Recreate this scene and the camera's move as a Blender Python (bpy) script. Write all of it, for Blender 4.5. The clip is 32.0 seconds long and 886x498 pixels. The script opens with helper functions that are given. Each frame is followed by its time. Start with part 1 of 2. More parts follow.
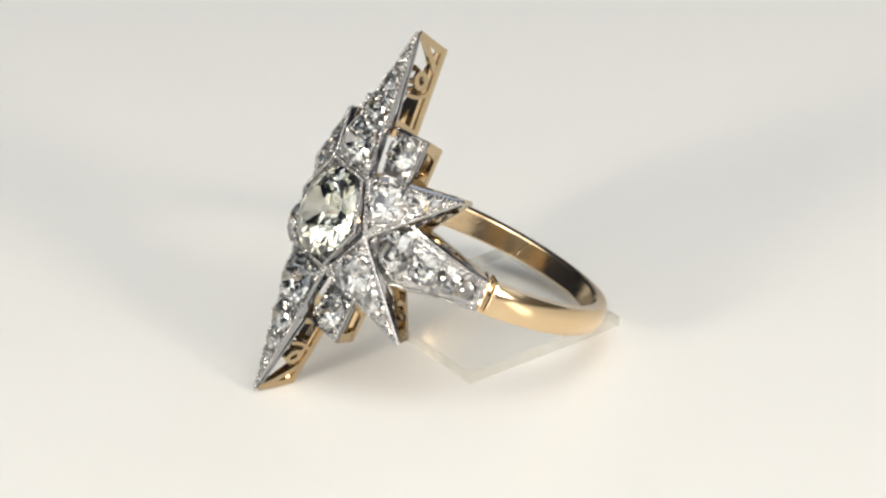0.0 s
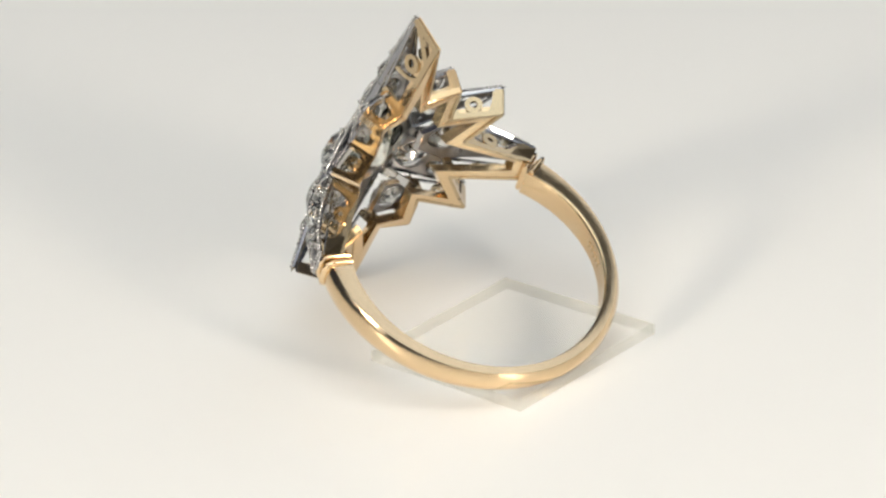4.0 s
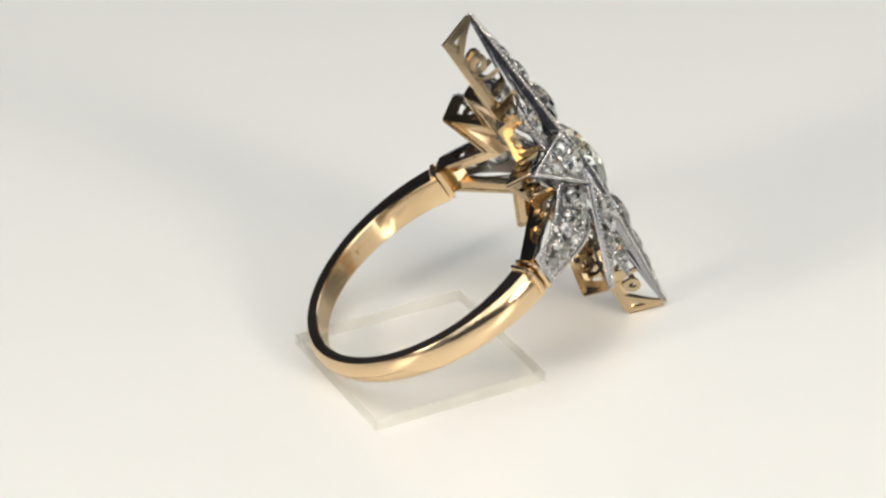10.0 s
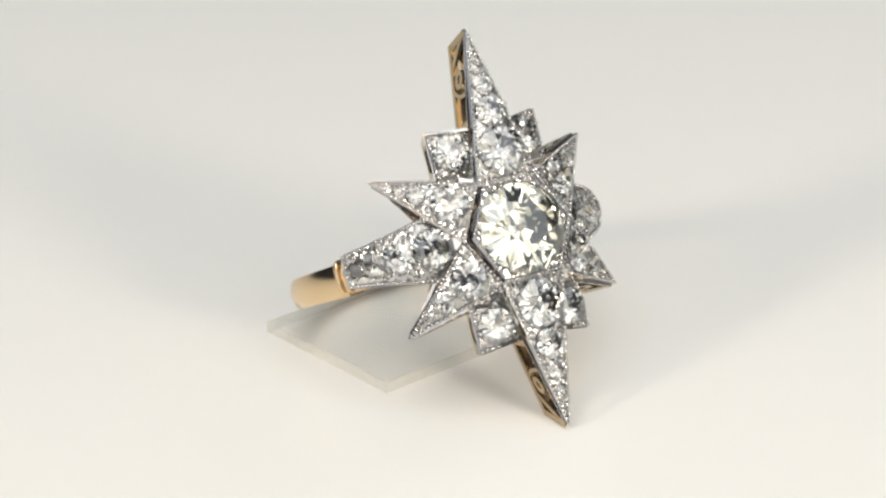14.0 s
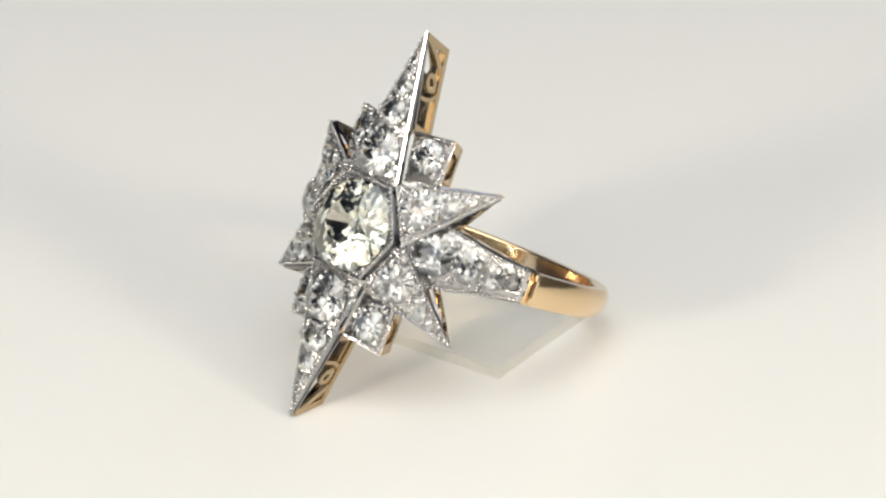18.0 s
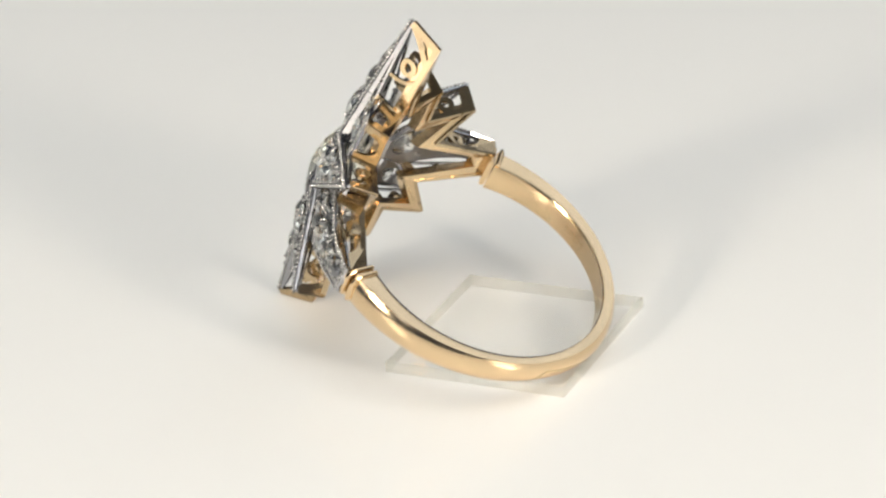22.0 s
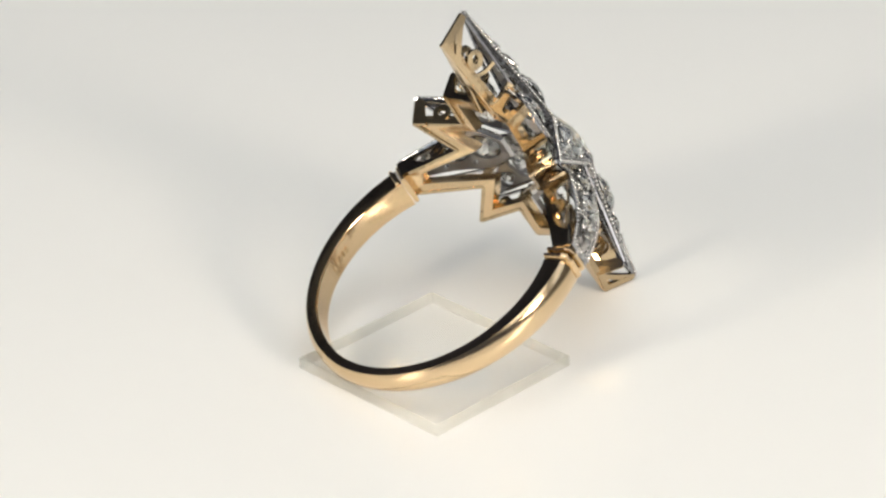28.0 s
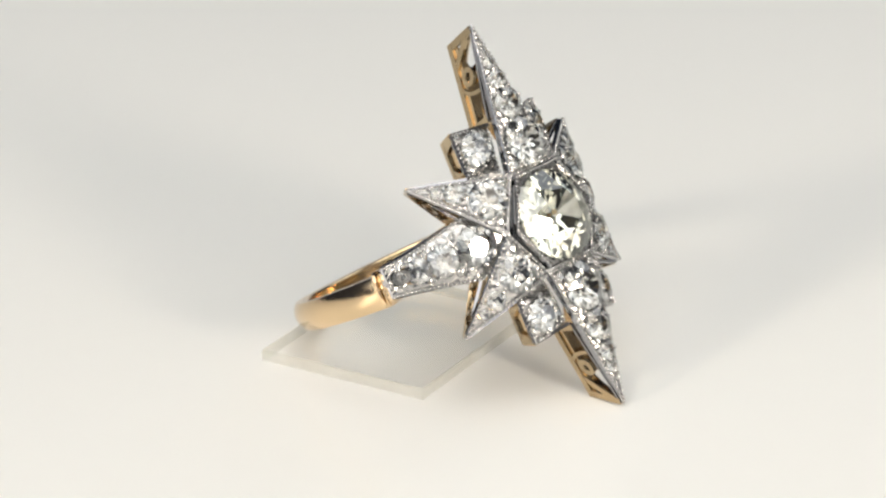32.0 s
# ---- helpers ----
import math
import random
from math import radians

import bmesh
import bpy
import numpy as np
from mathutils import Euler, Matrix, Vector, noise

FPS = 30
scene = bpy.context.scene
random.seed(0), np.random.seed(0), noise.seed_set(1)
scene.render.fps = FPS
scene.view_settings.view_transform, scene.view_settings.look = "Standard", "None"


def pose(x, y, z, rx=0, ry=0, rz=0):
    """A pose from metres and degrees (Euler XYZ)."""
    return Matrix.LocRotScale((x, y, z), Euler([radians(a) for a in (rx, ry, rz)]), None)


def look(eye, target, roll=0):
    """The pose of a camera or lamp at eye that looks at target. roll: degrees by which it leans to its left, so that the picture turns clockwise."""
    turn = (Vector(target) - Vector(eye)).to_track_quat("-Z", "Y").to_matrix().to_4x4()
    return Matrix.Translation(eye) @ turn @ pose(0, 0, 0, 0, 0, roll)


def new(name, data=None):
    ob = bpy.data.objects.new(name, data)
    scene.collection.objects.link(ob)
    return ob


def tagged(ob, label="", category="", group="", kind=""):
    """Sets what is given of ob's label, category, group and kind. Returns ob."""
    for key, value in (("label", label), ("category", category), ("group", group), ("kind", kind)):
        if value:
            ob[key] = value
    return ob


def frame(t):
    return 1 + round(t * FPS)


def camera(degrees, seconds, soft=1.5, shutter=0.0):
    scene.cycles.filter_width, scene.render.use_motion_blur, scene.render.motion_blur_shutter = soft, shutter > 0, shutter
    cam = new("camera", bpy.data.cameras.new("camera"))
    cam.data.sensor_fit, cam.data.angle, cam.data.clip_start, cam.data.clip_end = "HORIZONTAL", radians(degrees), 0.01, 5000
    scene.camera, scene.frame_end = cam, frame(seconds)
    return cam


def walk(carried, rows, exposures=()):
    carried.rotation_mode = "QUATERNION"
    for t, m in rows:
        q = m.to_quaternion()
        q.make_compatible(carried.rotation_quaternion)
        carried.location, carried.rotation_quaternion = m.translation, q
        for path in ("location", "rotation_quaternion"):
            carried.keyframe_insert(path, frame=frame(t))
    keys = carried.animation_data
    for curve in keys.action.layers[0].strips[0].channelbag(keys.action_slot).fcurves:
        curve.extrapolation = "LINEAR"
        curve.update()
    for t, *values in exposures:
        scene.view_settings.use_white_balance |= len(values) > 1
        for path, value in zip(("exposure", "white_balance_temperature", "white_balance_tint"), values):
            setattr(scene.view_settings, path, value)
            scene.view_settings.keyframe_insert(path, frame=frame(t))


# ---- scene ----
cam = camera(12.616, 32.0, soft=2.45)
CAMERA_POSE = pose(0, -0.25, 0.13105, 90 - 26.330, 0, 0.171) @ pose(0, 0, 0, 0, 0, -2.832)
walk(cam, [(0, CAMERA_POSE), (32.0, CAMERA_POSE)])
scene.view_settings.exposure = 0.11

# ---- world and lamps ----
world = bpy.data.worlds.new("world")
scene.world = world
world.use_nodes = True
world.node_tree.nodes["Background"].inputs["Color"].default_value = (0.80, 0.88, 1.0, 1)
world.node_tree.nodes["Background"].inputs["Strength"].default_value = 0.45


def area_lamp(name, eye, target, size, watts, colour):
    data = bpy.data.lights.new(name, "AREA")
    data.shape, data.size, data.energy, data.color = "DISK", size, watts, colour
    ob = new(name, data)
    ob.matrix_world = look(eye, target)
    return ob


# unseen lamps: one broad ceiling lamp, smaller lamps round the room, and two soft warm lamps near the display
area_lamp("ceiling_lamp", (0, -0.45, 1.95), (0, -0.45, 0), 1.8, 11.6, (0.875, 0.953, 0.985))
for x, y, z, size, watts in ((0.0, -1.0, 1.8, 0.40, 2.4),
                             (-0.95, -1.15, 1.2, 0.36, 1.8), (0.95, -1.15, 1.15, 0.36, 1.8), (-0.45, -1.4, 0.75, 0.36, 1.6), (0.35, -1.4, 0.85, 0.36, 1.6),
                             (-1.4, -0.55, 0.75, 0.36, 1.6), (1.4, -0.5, 0.8, 0.36, 1.6), (0.88, 0.86, 1.22, 0.56, 4.0), (1.3, -1.3, 0.5, 0.30, 1.2), (-1.3, -1.3, 0.45, 0.30, 1.2)):
    area_lamp("room_lamp", (x, y, z), (0, 0, 0), size * 1.9, watts * 0.70, (0.865, 0.925, 1.0))
area_lamp("desk_lamp_left", (-0.295, -0.262, 0.143), (0, 0, 0), 0.082, 0.88, (1.0, 0.88, 0.725))
area_lamp("desk_lamp_right", (0.252, -0.303, 0.143), (0, 0, 0), 0.082, 0.88, (1.0, 0.88, 0.725))
# soft warm fill over the middle, added to brighten surface and ring; no known source
area_lamp("added_fill_lamp_middle", (0.03, -0.21, 0.30), (0, -0.03, 0), 0.46, 0.64, (1.0, 0.91, 0.78))


# ---- materials ----
def material(name, colour, roughness, metallic=0.0, **more):
    m = bpy.data.materials.new(name)
    m.use_nodes = True
    b = m.node_tree.nodes["Principled BSDF"]
    b.inputs["Base Color"].default_value = (*colour, 1)
    b.inputs["Roughness"].default_value = roughness
    b.inputs["Metallic"].default_value = metallic
    for key, value in more.items():
        b.inputs[key.replace("_", " ")].default_value = value
    return m


def vary(m, scale, low, high, spread=0.06, bump=0.0, fine=0.0):
    """Noise in roughness and in the value of the colour at two scales, and a fine bump."""
    t = m.node_tree
    b = t.nodes["Principled BSDF"]
    co = t.nodes.new("ShaderNodeTexCoord")
    n = t.nodes.new("ShaderNodeTexNoise")
    n.inputs["Scale"].default_value, n.inputs["Detail"].default_value = scale, 6
    t.links.new(co.outputs["Object"], n.inputs["Vector"])
    r = t.nodes.new("ShaderNodeMapRange")
    r.inputs["To Min"].default_value, r.inputs["To Max"].default_value = low, high
    t.links.new(n.outputs["Fac"], r.inputs["Value"])
    t.links.new(r.outputs["Result"], b.inputs["Roughness"])
    h = t.nodes.new("ShaderNodeHueSaturation")
    h.inputs["Color"].default_value = b.inputs["Base Color"].default_value
    n2 = t.nodes.new("ShaderNodeTexNoise")
    n2.inputs["Scale"].default_value, n2.inputs["Detail"].default_value = scale * 0.23, 4
    t.links.new(co.outputs["Object"], n2.inputs["Vector"])
    v = t.nodes.new("ShaderNodeMapRange")
    v.inputs["To Min"].default_value, v.inputs["To Max"].default_value = 1 - spread, 1 + spread
    t.links.new(n2.outputs["Fac"], v.inputs["Value"])
    t.links.new(v.outputs["Result"], h.inputs["Value"])
    t.links.new(h.outputs["Color"], b.inputs["Base Color"])
    if bump:
        n3 = t.nodes.new("ShaderNodeTexNoise")
        n3.inputs["Scale"].default_value, n3.inputs["Detail"].default_value = fine or scale * 3, 3
        t.links.new(co.outputs["Object"], n3.inputs["Vector"])
        u = t.nodes.new("ShaderNodeBump")
        u.inputs["Strength"].default_value, u.inputs["Distance"].default_value = bump, 0.00004
        t.links.new(n3.outputs["Fac"], u.inputs["Height"])
        t.links.new(u.outputs["Normal"], b.inputs["Normal"])
    return m


GOLD = vary(material("yellow_gold", (0.74, 0.56, 0.345), 0.14, 1.0), 700, 0.07, 0.21, 0.20, 0.5, 260)


def scratched(m, strength, scale):
    """Fine directional wear over the broad unevenness that a material already has."""
    t = m.node_tree
    b = t.nodes["Principled BSDF"]
    first = b.inputs["Normal"].links[0].from_node
    co, stretch = t.nodes.new("ShaderNodeTexCoord"), t.nodes.new("ShaderNodeMapping")
    stretch.inputs["Scale"].default_value = (1.0, 0.8, 1.7)
    stretch.inputs["Rotation"].default_value = (0.5, 0.3, 0.9)
    n, u = t.nodes.new("ShaderNodeTexNoise"), t.nodes.new("ShaderNodeBump")
    n.inputs["Scale"].default_value, n.inputs["Detail"].default_value, n.inputs["Roughness"].default_value = scale, 5, 0.7
    u.inputs["Strength"].default_value, u.inputs["Distance"].default_value = strength, 0.00003
    t.links.new(co.outputs["Object"], stretch.inputs["Vector"])
    t.links.new(stretch.outputs["Vector"], n.inputs["Vector"])
    t.links.new(n.outputs["Fac"], u.inputs["Height"])
    t.links.new(first.outputs["Normal"], u.inputs["Normal"])
    t.links.new(u.outputs["Normal"], b.inputs["Normal"])
    return m


scratched(GOLD, 0.30, 1500)
# gold of the gallery, its base colour darkened to stand for shade
SHADED_GOLD = vary(material("shaded_gallery_gold", (0.52, 0.405, 0.255), 0.10, 1.0), 800, 0.07, 0.20, 0.14, 0.2, 500)
WHITE_METAL = vary(material("platinum", (0.56, 0.55, 0.535), 0.2, 1.0), 900, 0.10, 0.26, 0.08, 0.12, 2200)


# white metal cut bright with a graver between the stones
CUT_METAL = material("bright_cut_platinum", (0.47, 0.465, 0.455), 0.26, 1.0)
tree = CUT_METAL.node_tree
cells = tree.nodes.new("ShaderNodeTexVoronoi")
cells.inputs["Scale"].default_value = 2700
place = tree.nodes.new("ShaderNodeTexCoord")
tree.links.new(place.outputs["Object"], cells.inputs["Vector"])
relief = tree.nodes.new("ShaderNodeBump")
relief.inputs["Strength"].default_value, relief.inputs["Distance"].default_value = 0.85, 0.0001
tree.links.new(cells.outputs["Distance"], relief.inputs["Height"])
tree.links.new(relief.outputs["Normal"], tree.nodes["Principled BSDF"].inputs["Normal"])

POLISHED_METAL = vary(material("polished_platinum", (0.37, 0.37, 0.385), 0.08, 1.0), 900, 0.05, 0.16, 0.12, 0.6, 900)
RIM_METAL = vary(material("polished_rim_platinum", (0.50, 0.50, 0.505), 0.08, 1.0), 1500, 0.07, 0.18, 0.10, 0.6, 1300)
DULL_SILVER = vary(material("tarnished_silver_back", (0.44, 0.43, 0.43), 0.4, 1.0), 1200, 0.28, 0.5, 0.12, 0.1, 2600)


def diamond_material(name, colour):
    m = bpy.data.materials.new(name)
    m.use_nodes = True
    t = m.node_tree
    t.nodes.remove(t.nodes["Principled BSDF"])
    g = t.nodes.new("ShaderNodeBsdfGlass")
    g.inputs["Color"].default_value = (*colour, 1)
    g.inputs["Roughness"].default_value, g.inputs["IOR"].default_value = 0.02, 2.417
    t.links.new(g.outputs["BSDF"], t.nodes["Material Output"].inputs["Surface"])
    return m


DIAMOND = diamond_material("diamond", (0.91, 0.91, 0.90))
TINTED_DIAMOND = diamond_material("faint_yellow_diamond", (0.992, 0.992, 0.95))


def acrylic_material(name, tint, haze):
    """Clear plastic: light passes straight through, Fresnel drives the gloss, haze is the share that scatters."""
    m = bpy.data.materials.new(name)
    m.use_nodes = True
    t = m.node_tree
    t.nodes.remove(t.nodes["Principled BSDF"])
    clear, gloss, white = (t.nodes.new("ShaderNodeBsdf" + k) for k in ("Transparent", "Glossy", "Diffuse"))
    clear.inputs["Color"].default_value = (*tint, 1)
    white.inputs["Color"].default_value = (0.87, 0.87, 0.85, 1)
    gloss.inputs["Roughness"].default_value = 0.12
    cloud, coat, fresnel = t.nodes.new("ShaderNodeMixShader"), t.nodes.new("ShaderNodeMixShader"), t.nodes.new("ShaderNodeLayerWeight")
    noise, share, place = t.nodes.new("ShaderNodeTexNoise"), t.nodes.new("ShaderNodeMapRange"), t.nodes.new("ShaderNodeTexCoord")
    noise.inputs["Scale"].default_value, noise.inputs["Detail"].default_value = 300, 5
    share.inputs["To Min"].default_value, share.inputs["To Max"].default_value = haze * 0.8, haze * 1.2
    t.links.new(place.outputs["Object"], noise.inputs["Vector"])
    t.links.new(noise.outputs["Fac"], share.inputs["Value"])
    t.links.new(share.outputs["Result"], cloud.inputs["Fac"])
    t.links.new(clear.outputs["BSDF"], cloud.inputs[1])
    t.links.new(white.outputs["BSDF"], cloud.inputs[2])
    steep, more = t.nodes.new("ShaderNodeMath"), t.nodes.new("ShaderNodeMapRange")
    steep.operation = "POWER"
    steep.inputs[1].default_value = 5.0
    more.inputs["To Min"].default_value, more.inputs["To Max"].default_value = 0.04, 0.9
    t.links.new(fresnel.outputs["Facing"], steep.inputs[0])
    t.links.new(steep.outputs[0], more.inputs["Value"])
    t.links.new(more.outputs["Result"], coat.inputs["Fac"])
    t.links.new(cloud.outputs["Shader"], coat.inputs[1])
    t.links.new(gloss.outputs["BSDF"], coat.inputs[2])
    t.links.new(coat.outputs["Shader"], t.nodes["Material Output"].inputs["Surface"])
    return m


ACRYLIC = acrylic_material("clear_acrylic", (0.994, 0.995, 0.99), 0.006)
SAWN_EDGE = acrylic_material("sawn_acrylic_edge", (0.962, 0.96, 0.935), 0.10)
SURFACE = material("glossy_white_surface", (0.82, 0.82, 0.80), 0.28)
# unseen enclosure: tones chosen for what metal and stones reflect from each side
ADDED_WALL = vary(material("added_navy_wall", (0.06, 0.065, 0.10), 0.8), 3, 0.7, 0.9, 0.05)
ADDED_WARM_WALL = vary(material("added_warm_wall", (0.24, 0.215, 0.19), 0.8), 3, 0.7, 0.9, 0.05)
ADDED_DARK_WALL = vary(material("added_dark_wall", (0.10, 0.10, 0.13), 0.8), 3, 0.7, 0.9, 0.05)
ADDED_CEILING = vary(material("added_grey_ceiling", (0.30, 0.30, 0.31), 0.8), 3, 0.7, 0.9, 0.05)


# ---- mesh helpers ----
def part(name, bm, mat, parent, label="", smooth=False, m=None):
    """One mesh object under a thing or under a part."""
    if m is not None:
        bm.transform(m)
    bmesh.ops.recalc_face_normals(bm, faces=bm.faces)
    data = bpy.data.meshes.new(name)
    for f in bm.faces:
        f.smooth = smooth
    bm.to_mesh(data)
    bm.free()
    data.materials.append(mat)
    ob = new(name, data)
    ob.parent = parent
    if label:
        tagged(ob, label)
    return ob


def box(bm, low, high):
    bmesh.ops.create_cube(bm, size=1, matrix=Matrix.LocRotScale(
        (Vector(low) + Vector(high)) / 2, None, Vector(high) - Vector(low)))


def loft(bm, loops, cap=True, around=False):
    """Closed loops of equally many points, joined one to the next."""
    rings = [[bm.verts.new(p) for p in loop] for loop in loops]
    pairs = list(zip(rings, rings[1:])) + ([(rings[-1], rings[0])] if around else [])
    for a, b in pairs:
        for i in range(len(a)):
            j = (i + 1) % len(a)
            bm.faces.new((a[i], a[j], b[j], b[i]))
    if cap and not around:
        bm.faces.new(rings[0])
        bm.faces.new(rings[-1])


def sweep(bm, points, width, depth, normal):
    """A bar of rectangular section along points; width lies across, depth along the normal."""
    normal = Vector(normal).normalized()
    points = [Vector(p) for p in points]
    loops = []
    for i, p in enumerate(points):
        d = (points[min(i + 1, len(points) - 1)] - points[max(i - 1, 0)]).normalized()
        side = normal.cross(d).normalized() * (width / 2)
        n = normal * (depth / 2)
        loops.append([p + side + n, p - side + n, p - side - n, p + side - n])
    loft(bm, loops)


def inset(points, d):
    """A flat polygon drawn in by d, with mitred corners."""
    area = sum(a[0] * b[1] - b[0] * a[1] for a, b in zip(points, points[1:] + points[:1]))
    s = 1 if area > 0 else -1
    out = []
    for i, p in enumerate(points):
        a, b, c = Vector(points[i - 1][:2]), Vector(p[:2]), Vector(points[(i + 1) % len(points)][:2])
        n1, n2 = (b - a).normalized(), (c - b).normalized()
        n1, n2 = Vector((-n1.y, n1.x)) * s, Vector((-n2.y, n2.x)) * s
        m = n1 + n2
        if m.length < 1e-4:
            out.append(b + n1 * d)
            continue
        m.normalize()
        out.append(b + m * min(d / max(m.dot(n1), 0.05), 6 * d))
    return [tuple(q) for q in out]


def plane_through(a, b, c):
    """Height as a function of x and y on the plane through three points."""
    n = (Vector(b) - Vector(a)).cross(Vector(c) - Vector(a))
    return lambda x, y: a[2] - (n.x * (x - a[0]) + n.y * (y - a[1])) / n.z


# ---- setting of the scene ----
def build_setting():
    bm = bmesh.new()
    box(bm, (-1.5, -1.5, -0.02), (1.5, 1.5, 0))
    tagged(part("ground", bm, SURFACE, None), "smooth glossy warm white display surface", "table surface", kind="structure")
    # walls and ceiling out of view, added to close off and shape the light
    for name, low, high in (("added_wall_north", (-1.54, 1.5, -0.02), (1.54, 1.54, 2.0)), ("added_wall_south", (-1.54, -1.54, -0.02), (1.54, -1.5, 2.0)),
                            ("added_wall_east", (1.5, -1.5, -0.02), (1.54, 1.5, 2.0)), ("added_wall_west", (-1.54, -1.5, -0.02), (-1.5, 1.5, 2.0))):
        bm = bmesh.new()
        box(bm, low, high)
        tagged(part(name, bm, {"added_wall_south": ADDED_DARK_WALL, "added_wall_east": ADDED_WARM_WALL}.get(name, ADDED_WALL), None), "unseen matt wall, added to shape light and reflections", "wall", kind="structure")
    bm = bmesh.new()
    box(bm, (-1.54, -1.54, 2.0), (1.54, 1.54, 2.04))
    tagged(part("ceiling", bm, ADDED_CEILING, None), "unseen matt grey ceiling, added to shape light and reflections", "ceiling", kind="structure")


# ---- the ring, in millimetres: x across the finger, y along it, z out of the face ----
STAND = Matrix(((0.44385897, 0.45365421, -0.77277880, -7.913), (-0.89451779, 0.17313983, -0.41214139, -3.786),
                (-0.05317089, 0.87419704, 0.48265142, 12.422), (0, 0, 0, 1)))
TO_METRES = Matrix.Diagonal((0.001, 0.001, 0.001, 1)) @ STAND

BAND_CENTRE, BAND_RADIUS = -11.23, 10.78
HEX = [(2.12, 3.42), (3.92, 0.0), (2.12, -3.42), (-2.12, -3.42), (-3.92, 0.0), (-2.12, 3.42)]


def mirrored(points, sx, sy):
    return [(p[0] * sx, p[1] * sy, *p[2:]) for p in points]


def brilliant(bottom=-0.74, reach=0.34):
    """An old cut stone of girdle radius 1: small table, high crown, open culet."""
    bm = bmesh.new()
    def circle(count, r, z, turn=0.0):
        return [bm.verts.new((r * math.cos(2 * math.pi * (i + turn) / count), r * math.sin(2 * math.pi * (i + turn) / count), z)) for i in range(count)]
    table, mid = circle(8, 0.47, 0.33), circle(8, 0.76, 0.20, 0.5)
    top, low = circle(16, 1.0, 0.03), circle(16, 1.0, -0.03)
    under, culet = circle(8, reach, (1 - reach) * (bottom + 0.03) - 0.05, 0.5), circle(8, 0.09, bottom)
    bm.faces.new(table)
    bm.faces.new(culet)
    for i in range(8):
        j, k = (i + 1) % 8, i - 1
        bm.faces.new((table[i], mid[i], table[j]))
        bm.faces.new((table[i], mid[k], top[2 * i], mid[i]))
        bm.faces.new((mid[i], top[2 * i], top[2 * i + 1]))
        bm.faces.new((mid[i], top[2 * i + 1], top[(2 * i + 2) % 16]))
        bm.faces.new((culet[i], under[i], culet[j]))
        bm.faces.new((culet[i], under[k], low[2 * i], under[i]))
        bm.faces.new((under[i], low[2 * i], low[2 * i + 1]))
        bm.faces.new((under[i], low[2 * i + 1], low[(2 * i + 2) % 16]))
    for i in range(16):
        bm.faces.new((top[i], top[(i + 1) % 16], low[(i + 1) % 16], low[i]))
    bmesh.ops.recalc_face_normals(bm, faces=bm.faces)
    data = bpy.data.meshes.new("diamond")
    bm.to_mesh(data)
    bm.free()
    return data


STONE_MESH = brilliant()
STONE_MESH.materials.append(DIAMOND)


def set_stone(parent, x, y, z, r, normal, turn, mesh=None, label=""):
    ob = new("diamond", mesh or STONE_MESH)
    ob.parent = parent
    q = Vector(normal).to_track_quat("Z", "Y")
    ob.matrix_basis = TO_METRES @ Matrix.LocRotScale((x, y, z), q, (r, r, r)) @ Matrix.Rotation(turn, 4, "Z")
    if label:
        tagged(ob, label)
    return ob


def plate(bm, outline, holes, height, thick):
    """A flat piece with round holes, its top at height(x, y)."""
    edges = []
    for loop in [outline] + [[(x + r * math.cos(a * math.pi / 8), y + r * math.sin(a * math.pi / 8)) for a in range(16)] for x, y, r in holes]:
        vs = [bm.verts.new((q[0], q[1], 0)) for q in loop]
        edges += [bm.edges.new((vs[i], vs[(i + 1) % len(vs)])) for i in range(len(vs))]
    bmesh.ops.triangle_fill(bm, use_beauty=True, edges=edges, normal=(0, 0, 1))
    made = bmesh.ops.extrude_face_region(bm, geom=list(bm.faces))
    moved = {v for v in made["geom"] if isinstance(v, bmesh.types.BMVert)}
    for v in bm.verts:
        v.co.z = height(v.co.x, v.co.y) - (thick if v in moved else 0)


def beads_along(bm, points, r, step, closed=True):
    pts = [Vector(p) for p in points]
    for a, b in zip(pts, pts[1:] + (pts[:1] if closed else [])):
        n = max(1, round((b - a).length / step))
        for i in range(n):
            bmesh.ops.create_icosphere(bm, subdivisions=2, radius=r, matrix=Matrix.Translation(a.lerp(b, i / n)))


FACE = Vector((STAND[0][2], STAND[1][2], STAND[2][2]))


def slope(height, x, y, e=0.02):
    return Vector((height(x - e, y) - height(x + e, y), height(x, y - e) - height(x, y + e), 2 * e)).normalized()


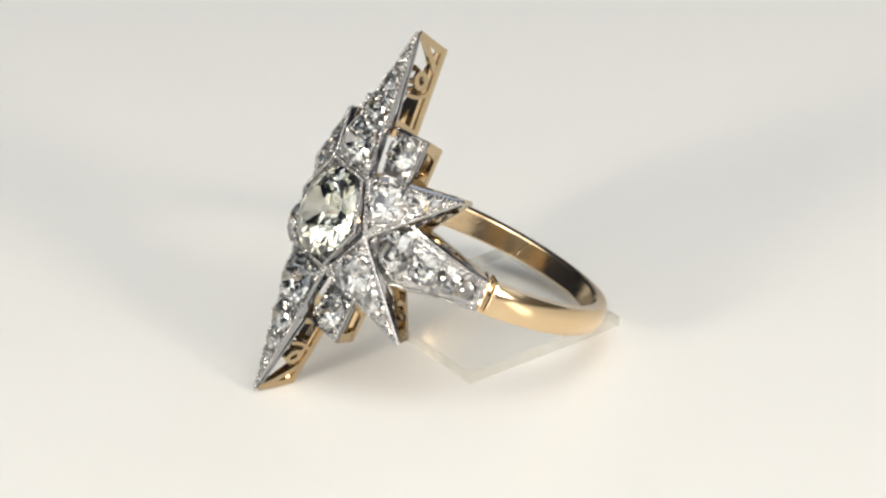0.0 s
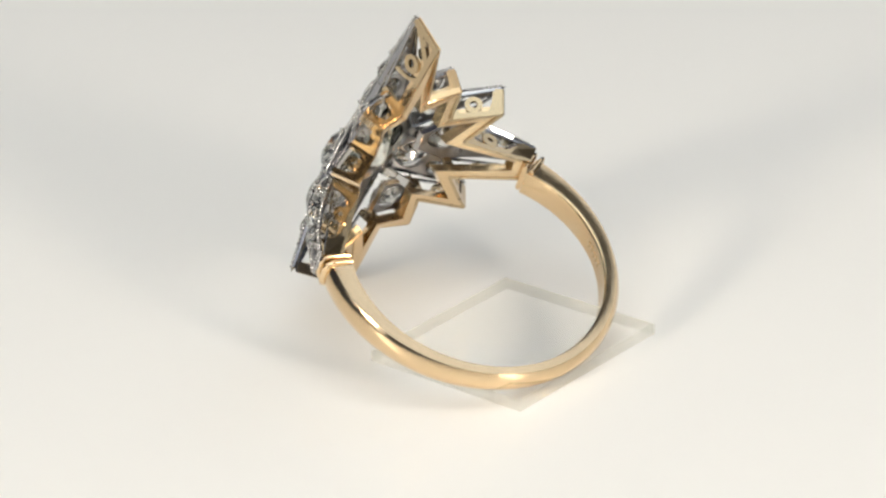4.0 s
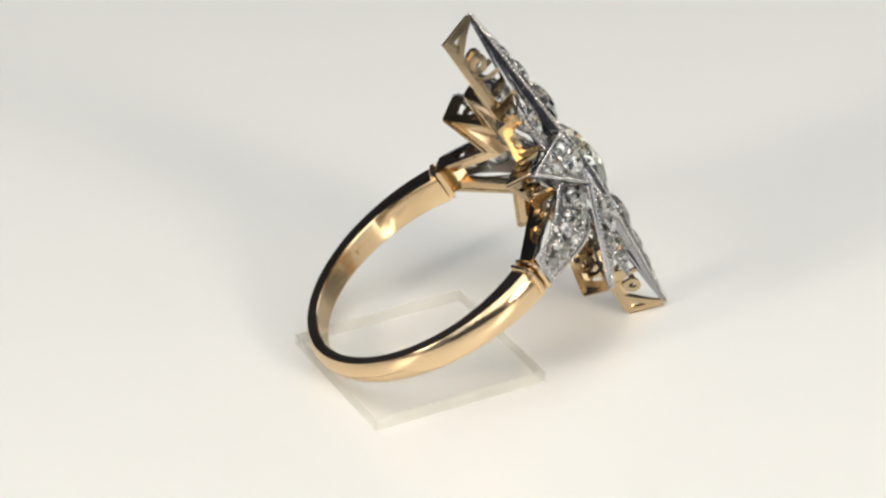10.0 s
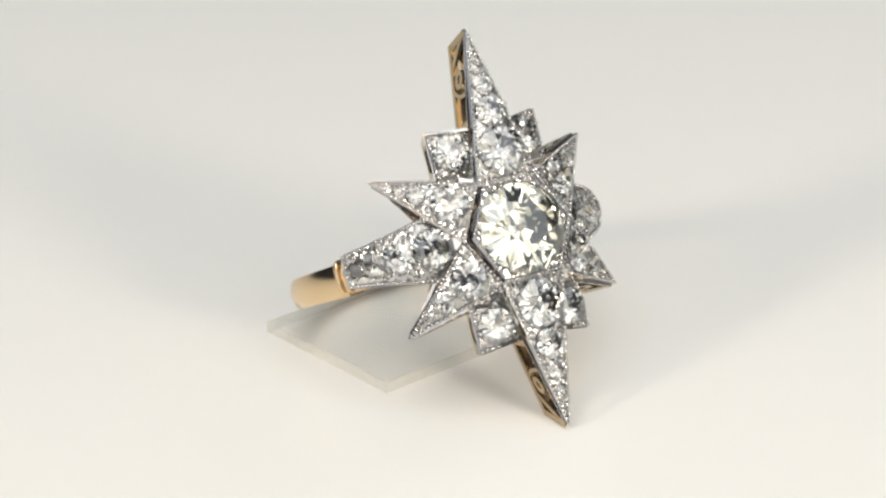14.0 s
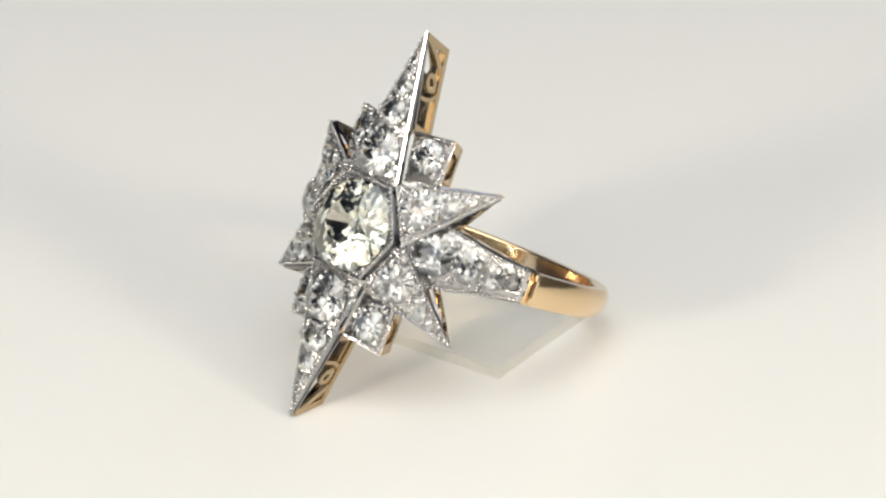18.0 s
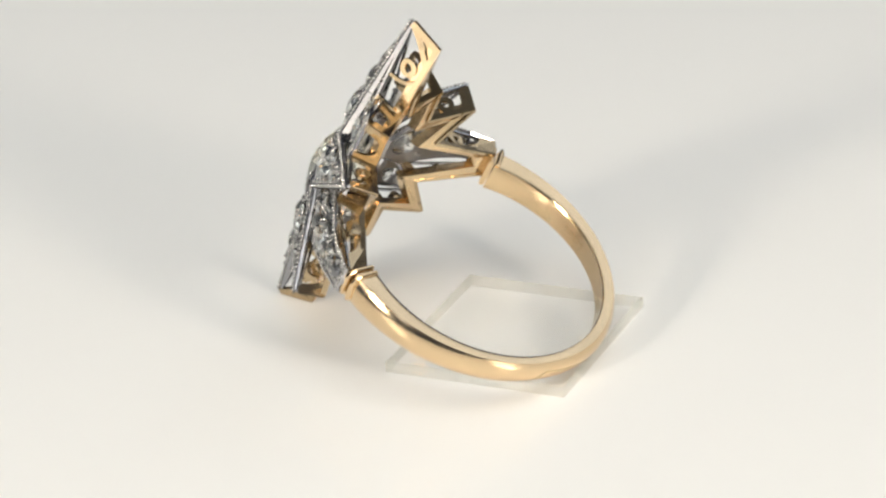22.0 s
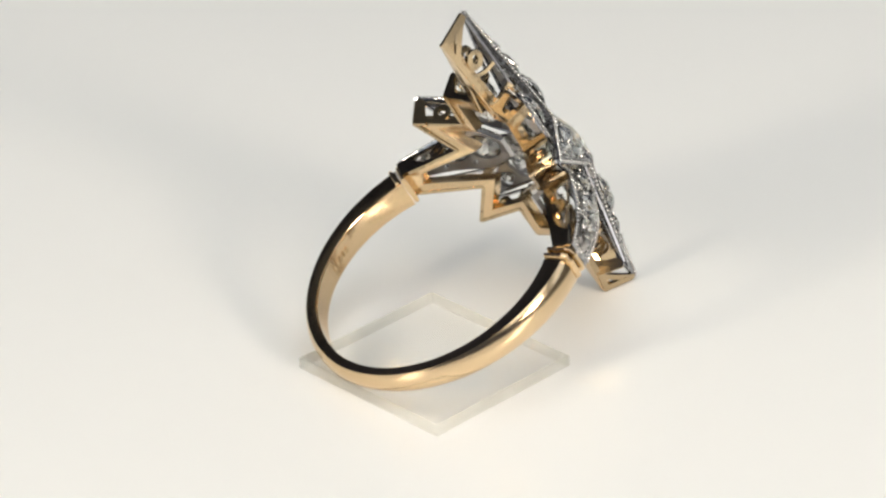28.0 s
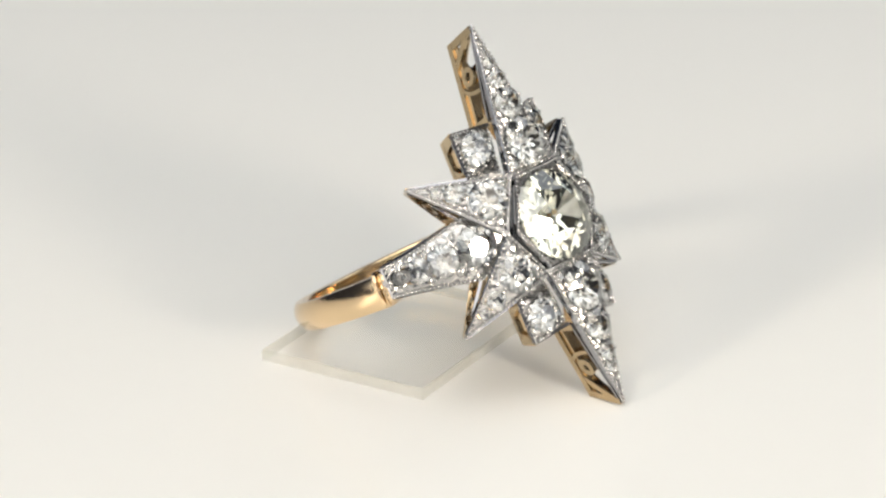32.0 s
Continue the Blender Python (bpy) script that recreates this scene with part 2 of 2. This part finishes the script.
def setting(ring, name, label, outline, height, stones, turn=0.0, rim=0.20, lift=0.02, fill=(), deep=0.28):
    """A plate of white metal with stones in it, a raised rim with beaded edge, and small grains that hold the stones."""
    bm = bmesh.new()
    inner = inset(outline, rim * 0.98)
    everything = list(stones) + list(fill)
    flat, border = height, [Vector(q[:2]) for q in outline]

    def domed(x, y):
        p, near = Vector((x, y)), 9.0
        for a, b in zip(border, border[1:] + border[:1]):
            k = max(0.0, min(1.0, (p - a).dot(b - a) / (b - a).length_squared))
            near = min(near, (p - a.lerp(b, k)).length)
        return flat(x, y) + 0.34 * math.sin(min(max(near - rim, 0) / 1.2, 1.0) * math.pi / 2)
    plate(bm, [q[:2] for q in inner], [(x, y, r * 0.90) for x, y, r in everything], domed, 0.28)
    body = part(name, bm, CUT_METAL, ring, label, m=TO_METRES)
    body.data.materials.append(DULL_SILVER)
    for f in body.data.polygons:
        f.material_index = 1 if f.normal.dot(FACE) < 0.3 else 0
    bm = bmesh.new()
    inner = inset(outline, rim)
    outer = [q[:2] for q in outline]
    loft(bm, [[(x, y, height(x, y) - deep) for x, y in inset(outline, 0.15)], [(x, y, height(x, y) + lift - 0.08) for x, y in outer],
              [(x, y, height(x, y) + lift) for x, y in inset(outline, 0.05)], [(x, y, height(x, y) + lift) for x, y in inset(outline, rim - 0.04)],
              [(x, y, height(x, y) + lift - 0.06) for x, y in inner], [(x, y, height(x, y) - deep) for x, y in inner]], around=True)
    part("rim", bm, RIM_METAL, body, m=TO_METRES)
    bm = bmesh.new()
    beads_along(bm, [(x, y, height(x, y) + lift + 0.05) for x, y in inset(outline, rim / 2 - 0.01)], 0.128, 0.32)
    tagged(part("beaded_edge", bm, WHITE_METAL, body, "fine beaded edge of white metal", smooth=True, m=TO_METRES), kind="stuff")
    bm = bmesh.new()
    for k, (x, y, r) in enumerate(everything):
        n = slope(domed, x, y, 0.12)
        tilt = Vector((random.uniform(-0.05, 0.05), random.uniform(-0.05, 0.05), 0))
        set_stone(body, x, y, domed(x, y) + 0.02, r * 1.05, n + tilt, turn + 0.7 * k)
        side = n.cross(Vector((0, 1, 0))).normalized()
        other = n.cross(side)
        many = 6 if r > 0.8 else 4 if r > 0.4 else 3
        for c in range(many):
            a = turn + 0.4 + 0.3 * k + (c + random.uniform(-0.15, 0.15)) * 2 * math.pi / many
            g = Vector((x, y, domed(x, y) + 0.05)) + (side * math.cos(a) + other * math.sin(a)) * r * random.uniform(0.98, 1.06)
            bmesh.ops.create_icosphere(bm, subdivisions=2, radius=random.uniform(0.09, 0.12) + 0.035 * r, matrix=Matrix.Translation(g))
    tagged(part("grain", bm, WHITE_METAL, body, "small raised grains of white metal", smooth=True, m=TO_METRES), kind="stuff")
    return body


def side_wall(body, p, q, drop_p, drop_q):
    """The upright polished side under one edge of a setting, from p to q."""
    p, q = Vector(p), Vector(q)
    across = Vector((p.y - q.y, q.x - p.x, 0)).normalized() * 0.07
    face = [p - Vector((0, 0, 0.10)), q - Vector((0, 0, 0.10)), q - Vector((0, 0, drop_q)), p - Vector((0, 0, drop_p))]
    bm = bmesh.new()
    loft(bm, [[v + across for v in face], [v - across for v in face]])
    part("side_wall", bm, POLISHED_METAL, body, m=TO_METRES)


def row_to_tip(base_left, base_right, tip, count, rim=0.20):
    """Touching stones that fill a three-cornered plate, from its base to its tip: x, y, radius."""
    a, b, c = Vector(base_left[:2]), Vector(base_right[:2]), Vector(tip[:2])
    la, lb, lc = (b - c).length, (a - c).length, (a - b).length
    centre = (a * la + b * lb + c * lc) / (la + lb + lc)
    r = abs((b - a).cross(c - a)) / (la + lb + lc)
    d = (centre - c).length
    k, way = r / d, (centre - c).normalized()
    out, r = [], r - rim
    for i in range(count):
        p = c + way * d
        out.append((p.x, p.y, r))
        d = (d - r + rim) / (1 + k)
        r = k * d - rim
    return out


def wall_point(a, b, c, d, s, h):
    """On the side wall: s from a to b along the front edge, h from the front edge to the back edge c, d."""
    return Vector(a).lerp(Vector(b), s).lerp(Vector(c).lerp(Vector(d), s), h)


def pierced_wall(ring, a, b, c, d, pattern, strip):
    """Openwork between the front edge a, b and the back edge c, d: one side of the gallery, each piece a mesh of its own."""
    n = (Vector(b) - Vector(a)).cross(Vector(c) - Vector(a)).normalized()
    at = lambda s, h: wall_point(a, b, c, d, s, h)
    long, tall = (Vector(b) - Vector(a)).length, (Vector(c) - Vector(a)).length
    bm = bmesh.new()
    sweep(bm, [at(0, 0.92), at(1, 0.92)], 0.42, 0.26, n)
    side = part("gallery_side", bm, SHADED_GOLD, ring, "pierced yellow gold side of the gallery", m=TO_METRES)
    bm = bmesh.new()
    h = (0.10 + strip / 2) / tall
    sweep(bm, [at(0.02, h), at(0.98, h)], strip, 0.20, n)
    part("upper_edge", bm, POLISHED_METAL, side, "plain white metal upper edge", m=TO_METRES)
    for kind, *v in pattern:
        bm = bmesh.new()
        if kind == "post":
            sweep(bm, [at(v[0], h), at(v[1], 0.95)], v[2], 0.24, n)
        elif kind == "leaf":
            sweep(bm, [at(v[0] + (v[1] - v[0]) * (1 - math.cos(k * math.pi / 20)), 0.12 + 0.82 * math.sin(k * math.pi / 20)) for k in range(11)], v[2], 0.22, n)
        elif kind == "arm":
            sweep(bm, [at(v[0] + (v[1] - v[0]) * k / 10, 0.15 + 0.78 * (k / 10) ** 0.8) for k in range(11)], v[2], 0.22, n)
        elif kind == "cheek":
            solid = [at(v[0], h), at(v[1], h), at(v[1], 0.98), at(v[2], 0.98), at((v[0] + v[2]) / 2, 0.55)]
            loft(bm, [[p + n * 0.13 for p in solid], [p - n * 0.13 for p in solid]])
        else:
            s0, h0, r, turn = v
            sweep(bm, [at(s0 + (r - 0.006 * k) * math.cos(k * 0.4 + turn) / long, h0 + (r - 0.006 * k) * math.sin(k * 0.4 + turn) / tall) for k in range(19)], 0.36, 0.26, n)
        part({"post": "post", "leaf": "leaf_scroll", "arm": "leaf_scroll", "ring": "round_scroll", "cheek": "cheek"}[kind], bm, SHADED_GOLD, side, m=TO_METRES)


def build_ring():
    ring = tagged(new("ring"), "star-shaped diamond cluster ring, white metal on yellow gold", "ring")

    # centre stone in a raised six-sided collet
    flat = lambda z: (lambda x, y: z)
    bm = bmesh.new()
    wide, tight = HEX, inset(HEX, 0.27)
    loft(bm, [[(x, y, -0.30) for x, y in wide], [(x, y, 0.0) for x, y in inset(HEX, 0.06)], [(x, y, 0.25) for x, y in inset(HEX, 0.12)],
              [(x, y, 0.42) for x, y in inset(HEX, 0.08)], [(x, y, 0.54) for x, y in inset(HEX, 0.02)], [(x, y, 0.62) for x, y in inset(HEX, 0.07)],
              [(x, y, 0.62) for x, y in inset(HEX, 0.22)], [(x, y, 0.52) for x, y in tight], [(x, y, 0.0) for x, y in tight],
              [(x, y, -0.24) for x, y in inset(HEX, 0.62)], [(x, y, -0.30) for x, y in inset(HEX, 0.62)]], around=True)
    bezel = part("centre_bezel", bm, POLISHED_METAL, ring, "six-sided white metal collet round the centre stone", m=TO_METRES)
    bm = bmesh.new()
    beads_along(bm, [(x, y, 0.63) for x, y in inset(HEX, 0.12)], 0.115, 0.30)
    part("beaded_edge", bm, WHITE_METAL, bezel, smooth=True, m=TO_METRES)
    bm = bmesh.new()
    plate(bm, inset(HEX, 0.25), [(0, 0, 3.05)], flat(0.52), 0.4)
    part("seat", bm, CUT_METAL, bezel, m=TO_METRES)
    big = brilliant(-0.70, 0.45)
    big.materials.append(TINTED_DIAMOND)
    set_stone(bezel, 0, 0, 0.62, 3.24, (0, 0.085, 1), 0.2, big, "large old cut round diamond, faint yellow")

    # flat webs that carry the collet, seen from behind
    bm = bmesh.new()
    loft(bm, [[(x, y, z) for x, y in inset(HEX, d)] for z, d in ((-0.34, 0.02), (-0.50, 0.05), (-0.50, 0.76), (-0.34, 0.82))], around=True)
    part("back_plate", bm, WHITE_METAL, bezel, "flat pale six-sided frame behind the centre stone", m=TO_METRES)
    for sx, sy in ((1, 1), (1, -1), (-1, 1), (-1, -1)):
        bm = bmesh.new()
        sweep(bm, [(2.1 * sx, 3.4 * sy, -0.45), (3.0 * sx, 3.95 * sy, -1.0), (3.75 * sx, 4.25 * sy, -2.4)], 0.62, 0.3, (0, 0, 1))
        part("web", bm, WHITE_METAL, bezel, m=TO_METRES)
    for sx in (1, -1):
        bm = bmesh.new()
        sweep(bm, [(3.75 * sx, 0, -0.55), (4.6 * sx, 0, -0.95), (5.4 * sx, 0, -1.7)], 0.85, 0.3, (0, 0, 1))
        part("web", bm, WHITE_METAL, bezel, m=TO_METRES)
    for sy in (1, -1):
        # long points
        tip, l, r = (0, 14.0 * sy, 0), (-2.36, 3.45 * sy, 0.42), (2.36, 3.45 * sy, 0.42)
        body = setting(ring, "long_point", "long tapering point set with graduated diamonds", [tip, l, r], plane_through(tip, l, r), row_to_tip(l, r, tip, 6), 0.4,
                fill=[(-1.62, 4.1 * sy, 0.30), (1.62, 4.1 * sy, 0.30)], deep=0.16)
        plane = plane_through(tip, l, r)
        for sx in (1, -1):
            side_wall(body, (2.22 * sx, 3.6 * sy, plane(2.22 * sx, 3.6 * sy)), (1.34 * sx, 7.5 * sy, plane(1.34 * sx, 7.5 * sy)), 0.62, 0.46)
            side_wall(body, (1.33 * sx, 7.55 * sy, plane(1.33 * sx, 7.55 * sy)), (0.09 * sx, 13.3 * sy, plane(0.09 * sx, 13.3 * sy)), 0.45, 0.30)
        for sx in (1, -1):
            # diagonal points
            tip, top, low = mirrored([(8.42, 5.42, -3.40), (2.2, 3.62, 0.40), (4.2, -0.1, -0.02)], sx, sy)
            body = setting(ring, "side_point", "short pointed ray set with graduated diamonds", [tip, top, low], plane_through(tip, top, low), row_to_tip(top, low, tip, 3), 0.2,
                    fill=[(3.02 * sx, 3.42 * sy, 0.24), (4.28 * sx, 0.98 * sy, 0.26)])
            plane = plane_through(tip, top, low)
            for start, drop in ((Vector(top).lerp(Vector(low), 0.04), 0.70), (Vector(low).lerp(Vector(top), 0.04), 0.40)):
                end = Vector(tip).lerp(start, 0.06)
                inward = (Vector(top) + Vector(low)) / 2 - start
                start = start + inward.normalized() * 0.1
                side_wall(body, (start.x, start.y, plane(start.x, start.y)), (end.x, end.y, plane(end.x, end.y)), drop, 0.25)
            # square settings in the gaps
            q = mirrored([(1.30, 7.35, -0.95), (4.30, 7.62, -1.45), (4.28, 4.2, -1.45), (1.7, 3.9, -0.95)], sx, sy)
            setting(ring, "square_setting", "square setting with one round diamond", q, plane_through(*q[:3]),
                    [(2.98 * sx, 6.02 * sy, 1.22)], 0.0, fill=[(4.0 * sx, 7.32 * sy, 0.18), (4.0 * sx, 4.65 * sy, 0.18), (1.75 * sx, 7.1 * sy, 0.18)])
    for sx in (1, -1):
        # shoulders, bent round the finger
        reach = 11.33
        edge = [(3.5, 0.9), (4.8, 1.75), (5.75, 2.25), (6.9, 1.98), (8.0, 1.66), (9.1, 1.33), (10.15, 1.1)]
        q = mirrored(edge + [(x, -y) for x, y in edge[::-1]], sx, 1)
        curve = lambda x, y: BAND_CENTRE + 10.5 * math.sqrt(max(1 - (x / reach) ** 2, 0.01))
        stones = [(reach * math.sin(math.radians(a)) * sx, 0, r) for a, r in ((30.0, 1.40), (42.6, 1.12), (52.6, 0.86), (59.2, 0.56))]
        spare = [(reach * math.sin(math.radians(a)) * sx, y, 0.22) for a, b in ((36.5, 1.3), (48.0, 1.0)) for y in (b, -b)]
        setting(ring, "shoulder", "tapering shoulder set with graduated diamonds", q, curve, stones, 0.3, fill=spare)

    # gallery: openwork walls and the flat gold outline of the back
    quarter = [((1.40, 7.3, -0.4), (1.2, 6.75, -2.6)), ((4.3, 7.62, -1.45), (3.65, 7.15, -3.2)), ((4.28, 4.4, -1.45), (3.6, 4.35, -3.3)),
               ((8.17, 5.4, -3.38), (6.7, 5.05, -5.15)), ((5.85, 2.1, -2.2), (5.0, 1.95, -4.2)), ((10.15, 1.05, -6.75), (8.95, 0.95, -7.35))]
    def turn_round():
        out = [((0, 13.9, 0), (0, 13.06, -2.79))] + quarter
        low = [((f[0], -f[1], f[2]), (b[0], -b[1] - (0.32 if b[1] > 2.5 else 0.0), b[2] + 0.1)) for f, b in quarter][::-1]
        right = out + low + [((0, -13.9, 0), (0, -12.62, -2.68))]
        left = [((-f[0], f[1], f[2]), (-b[0], b[1], b[2])) for f, b in (quarter + low)][::-1]
        return right + left
    rim = turn_round()
    count = len(rim)
    for i in range(count):
        (a, c), (b, d) = rim[i], rim[(i + 1) % count]
        if abs(a[0]) > 10 and abs(b[0]) > 10:
            continue
        flip = abs(a[1]) < abs(b[1]) and abs(b[1]) > 5
        if flip:
            a, b, c, d = b, a, d, c
        long = (Vector(a) - Vector(b)).length
        if abs(a[1]) > 13:
            pattern = [("post", 0.035, 0.035, 0.50), ("arm", 0.05, 0.29, 0.40), ("leaf", 0.64, 0.42, 0.28), ("ring", 0.44, 0.50, 0.56, 0.5), ("post", 0.95, 0.96, 0.5)]
        elif abs(a[0]) > 9 or abs(b[0]) > 9:
            if abs(a[0]) > abs(b[0]):
                a, b, c, d = b, a, d, c
            pattern = [("cheek", 0.80, 0.99, 0.68), ("leaf", 0.80, 0.50, 0.42), ("ring", 0.40, 0.52, 0.50, 0.5), ("leaf", 0.06, 0.24, 0.40), ("post", 0.05, 0.05, 0.44)]
        elif long > 3.4:
            pattern = [("post", 0.06, 0.06, 0.60), ("leaf", 0.12, 0.30, 0.42), ("ring", 0.52, 0.52, 0.58, 0.5), ("leaf", 0.92, 0.76, 0.38), ("post", 0.93, 0.93, 0.5)]
        else:
            pattern = [("post", 0.07, 0.07, 0.50), ("leaf", 0.90, 0.58, 0.40), ("leaf", 0.14, 0.34, 0.34), ("post", 0.93, 0.93, 0.50)]
        pierced_wall(ring, a, b, c, d, pattern, 0.15)
    bm = bmesh.new()
    back = [b for f, b in rim]
    drawn = [(x, math.copysign(8.5, y)) if abs(b[1]) > 12 else (x, y) for (x, y), b in zip(inset([b[:2] for b in back], 0.66), back)]
    bend = ((0.0, -2.78), (1.2, -2.68), (3.65, -3.22), (5.0, -4.15), (6.7, -5.05), (8.95, -7.3), (12.0, -10.5))

    def depth(x):
        for (x0, z0), (x1, z1) in zip(bend, bend[1:]):
            if abs(x) <= x1:
                return z0 + (z1 - z0) * (abs(x) - x0) / (x1 - x0)
        return -10.5
    outer = [(b[0], b[1]) for b in back]
    worn = {k: random.uniform(-0.035, 0.035) for k in range(len(outer))}
    lift = lambda loop, z: [(x, y, depth(x) + z + worn[k]) for k, (x, y) in enumerate(loop)]
    loft(bm, [lift(outer, 0.80), lift(outer, 0.07), lift(inset(outer, 0.06), 0.0),
              [(p[0] * 0.9 + q[0] * 0.1, p[1] * 0.9 + q[1] * 0.1, depth(p[0]) + worn[k]) for k, (p, q) in enumerate(zip(drawn, outer))],
              lift(drawn, 0.07), lift(drawn, 0.80)], around=True)
    part("back_frame", bm, GOLD, ring, "flat yellow gold star-shaped outline of the back", m=TO_METRES)

    # band, flat inside, domed outside, from one collar round to the other, a little askew to the star
    band_shift = lambda x: -0.36 + 0.016 * x
    bm = bmesh.new()
    loops = []
    start = math.radians(22)
    for i in range(97):
        a = start - (math.pi + 2 * start) * i / 96
        near = abs(i - 48) / 48
        half = 0.84 + 0.32 * near ** 1.3
        thick = 1.08 + 0.89 * near ** 2.2
        outer = BAND_RADIUS + 0.30 - 0.20 * near
        bow = (half * half + 0.36 ** 2) / 0.72
        rise = math.asin(half / bow)
        dome = [(bow * math.sin(rise * k / 6), bow - bow * math.cos(rise * k / 6)) for k in range(6, -7, -1)]
        flank = [(half * 0.80, thick), (half * 0.93, thick - 0.07), (half * 0.985, thick - 0.26 * thick ** 0.5)]
        section = [(-u, outer - v) for u, v in flank] + [(-u, outer - v) for u, v in dome] + [(u, outer - v) for u, v in flank[::-1]]
        loops.append([(r * math.cos(a), y + band_shift(r * math.cos(a)) + 0.014 * r * math.sin(a), BAND_CENTRE + r * math.sin(a)) for y, r in section])
    loft(bm, loops)
    band = part("band", bm, GOLD, ring, "plain polished yellow gold band with domed outside", smooth=True, m=TO_METRES)
    band.data.set_sharp_from_angle(angle=radians(27))
    # worn stamped marks on the inside of the band
    for first in (200, 334):
        for k in range(5):
            bm = bmesh.new()
            a = math.radians(first + 2.6 * k)
            near = abs(a - 1.5 * math.pi) / math.radians(112)
            r = BAND_RADIUS + 0.30 - 0.20 * near - (1.09 + 0.89 * near ** 2.2)
            p = Vector((r * math.cos(a), band_shift(r * math.cos(a)) + 0.014 * r * math.sin(a) + 0.05 * (k % 2), BAND_CENTRE + r * math.sin(a)))
            along = Vector((-math.sin(a), 0, math.cos(a)))
            sweep(bm, [p - along * (0.10 + 0.03 * (k % 3)), p + along * (0.10 + 0.03 * (k % 3))], 0.42, 0.05, (math.cos(a), 0, math.sin(a)))
            part("hallmark", bm, GOLD, band, "worn stamped mark inside the band", m=TO_METRES)
    # two little ridges, a groove between them, where each shoulder meets the band
    for sx in (1, -1):
        for k in (0, 1):
            bm = bmesh.new()
            a = math.radians(20.3 + 3.2 * k)
            loops = []
            for da, grow in ((-1.15, -0.14), (-0.8, 0.04), (-0.3, 0.10), (0.3, 0.10), (0.8, 0.04), (1.15, -0.14)):
                b = a + math.radians(da)
                loops.append([(sx * r * math.cos(b), y + 0.6 * band_shift(10.5 * sx) + 0.06, BAND_CENTRE + r * math.sin(b)) for y, r in
                              ((-1.13 - grow, 9.1), (1.13 + grow, 9.1), (1.13 + grow, 10.55), (0.95 + grow, 10.88 + grow), (0.6, 11.05 + grow), (-0.6, 11.05 + grow), (-0.95 - grow, 10.88 + grow), (-1.13 - grow, 10.55))])
            loft(bm, loops)
            part("collar", bm, GOLD, ring, "narrow gold ridge between shoulder and band", m=TO_METRES)
    return ring


def build_slab():
    """Square clear tile under the band, standing on the surface, with four sawn edges."""
    scale = Matrix.Diagonal((0.001, 0.001, 0.001, 1))
    corners = [(3.85, 13.3), (-6.85, 5.6), (0.7, -6.5), (11.45, 1.1)]
    inner = inset(corners, 0.14)
    bm = bmesh.new()
    loft(bm, [[(x, y, z) for x, y in inner] for z in (0.03, 0.83)])
    slab = part("acrylic_tile", bm, ACRYLIC, None, m=scale)
    tagged(slab, "small square clear acrylic tile under the ring band", "acrylic tile")
    for k in range(4):
        a, b, c, d = corners[k], corners[(k + 1) % 4], inner[(k + 1) % 4], inner[k]
        bm = bmesh.new()
        rough = [0.85 + 0.012 * math.sin(2.1 * n + k) for n in range(13)]
        loops = []
        for n, top in enumerate(rough):
            f = n / 12
            o, i = Vector(a).lerp(Vector(b), f), Vector(d).lerp(Vector(c), f)
            m = o.lerp(i, 0.35)
            loops.append([(o.x, o.y, 0.05), (o.x, o.y, top - 0.05), (m.x, m.y, top), (i.x, i.y, top), (i.x, i.y, 0.02), (m.x, m.y, 0.02)])
        loft(bm, loops)
        part("sawn_edge", bm, SAWN_EDGE, slab, "frosted sawn edge of the tile", m=scale).visible_shadow = False
    slab.visible_shadow = False
    return slab


def angle_at(t):
    w = 2 * math.pi / 18.935
    return math.degrees(-w * t + 0.00662 * math.sin(w * t) - 0.01139 * (math.cos(w * t) - 1))


build_setting()
ring = build_ring()
slab = build_slab()


def motions():
    steps = [k / 4 for k in range(129)]
    walk(ring, [(t, pose(0, 0, 0, 0, 0, angle_at(t))) for t in steps])
    walk(slab, [(t, pose(0, 0, 0, 0, 0, angle_at(t))) for t in steps])


motions()
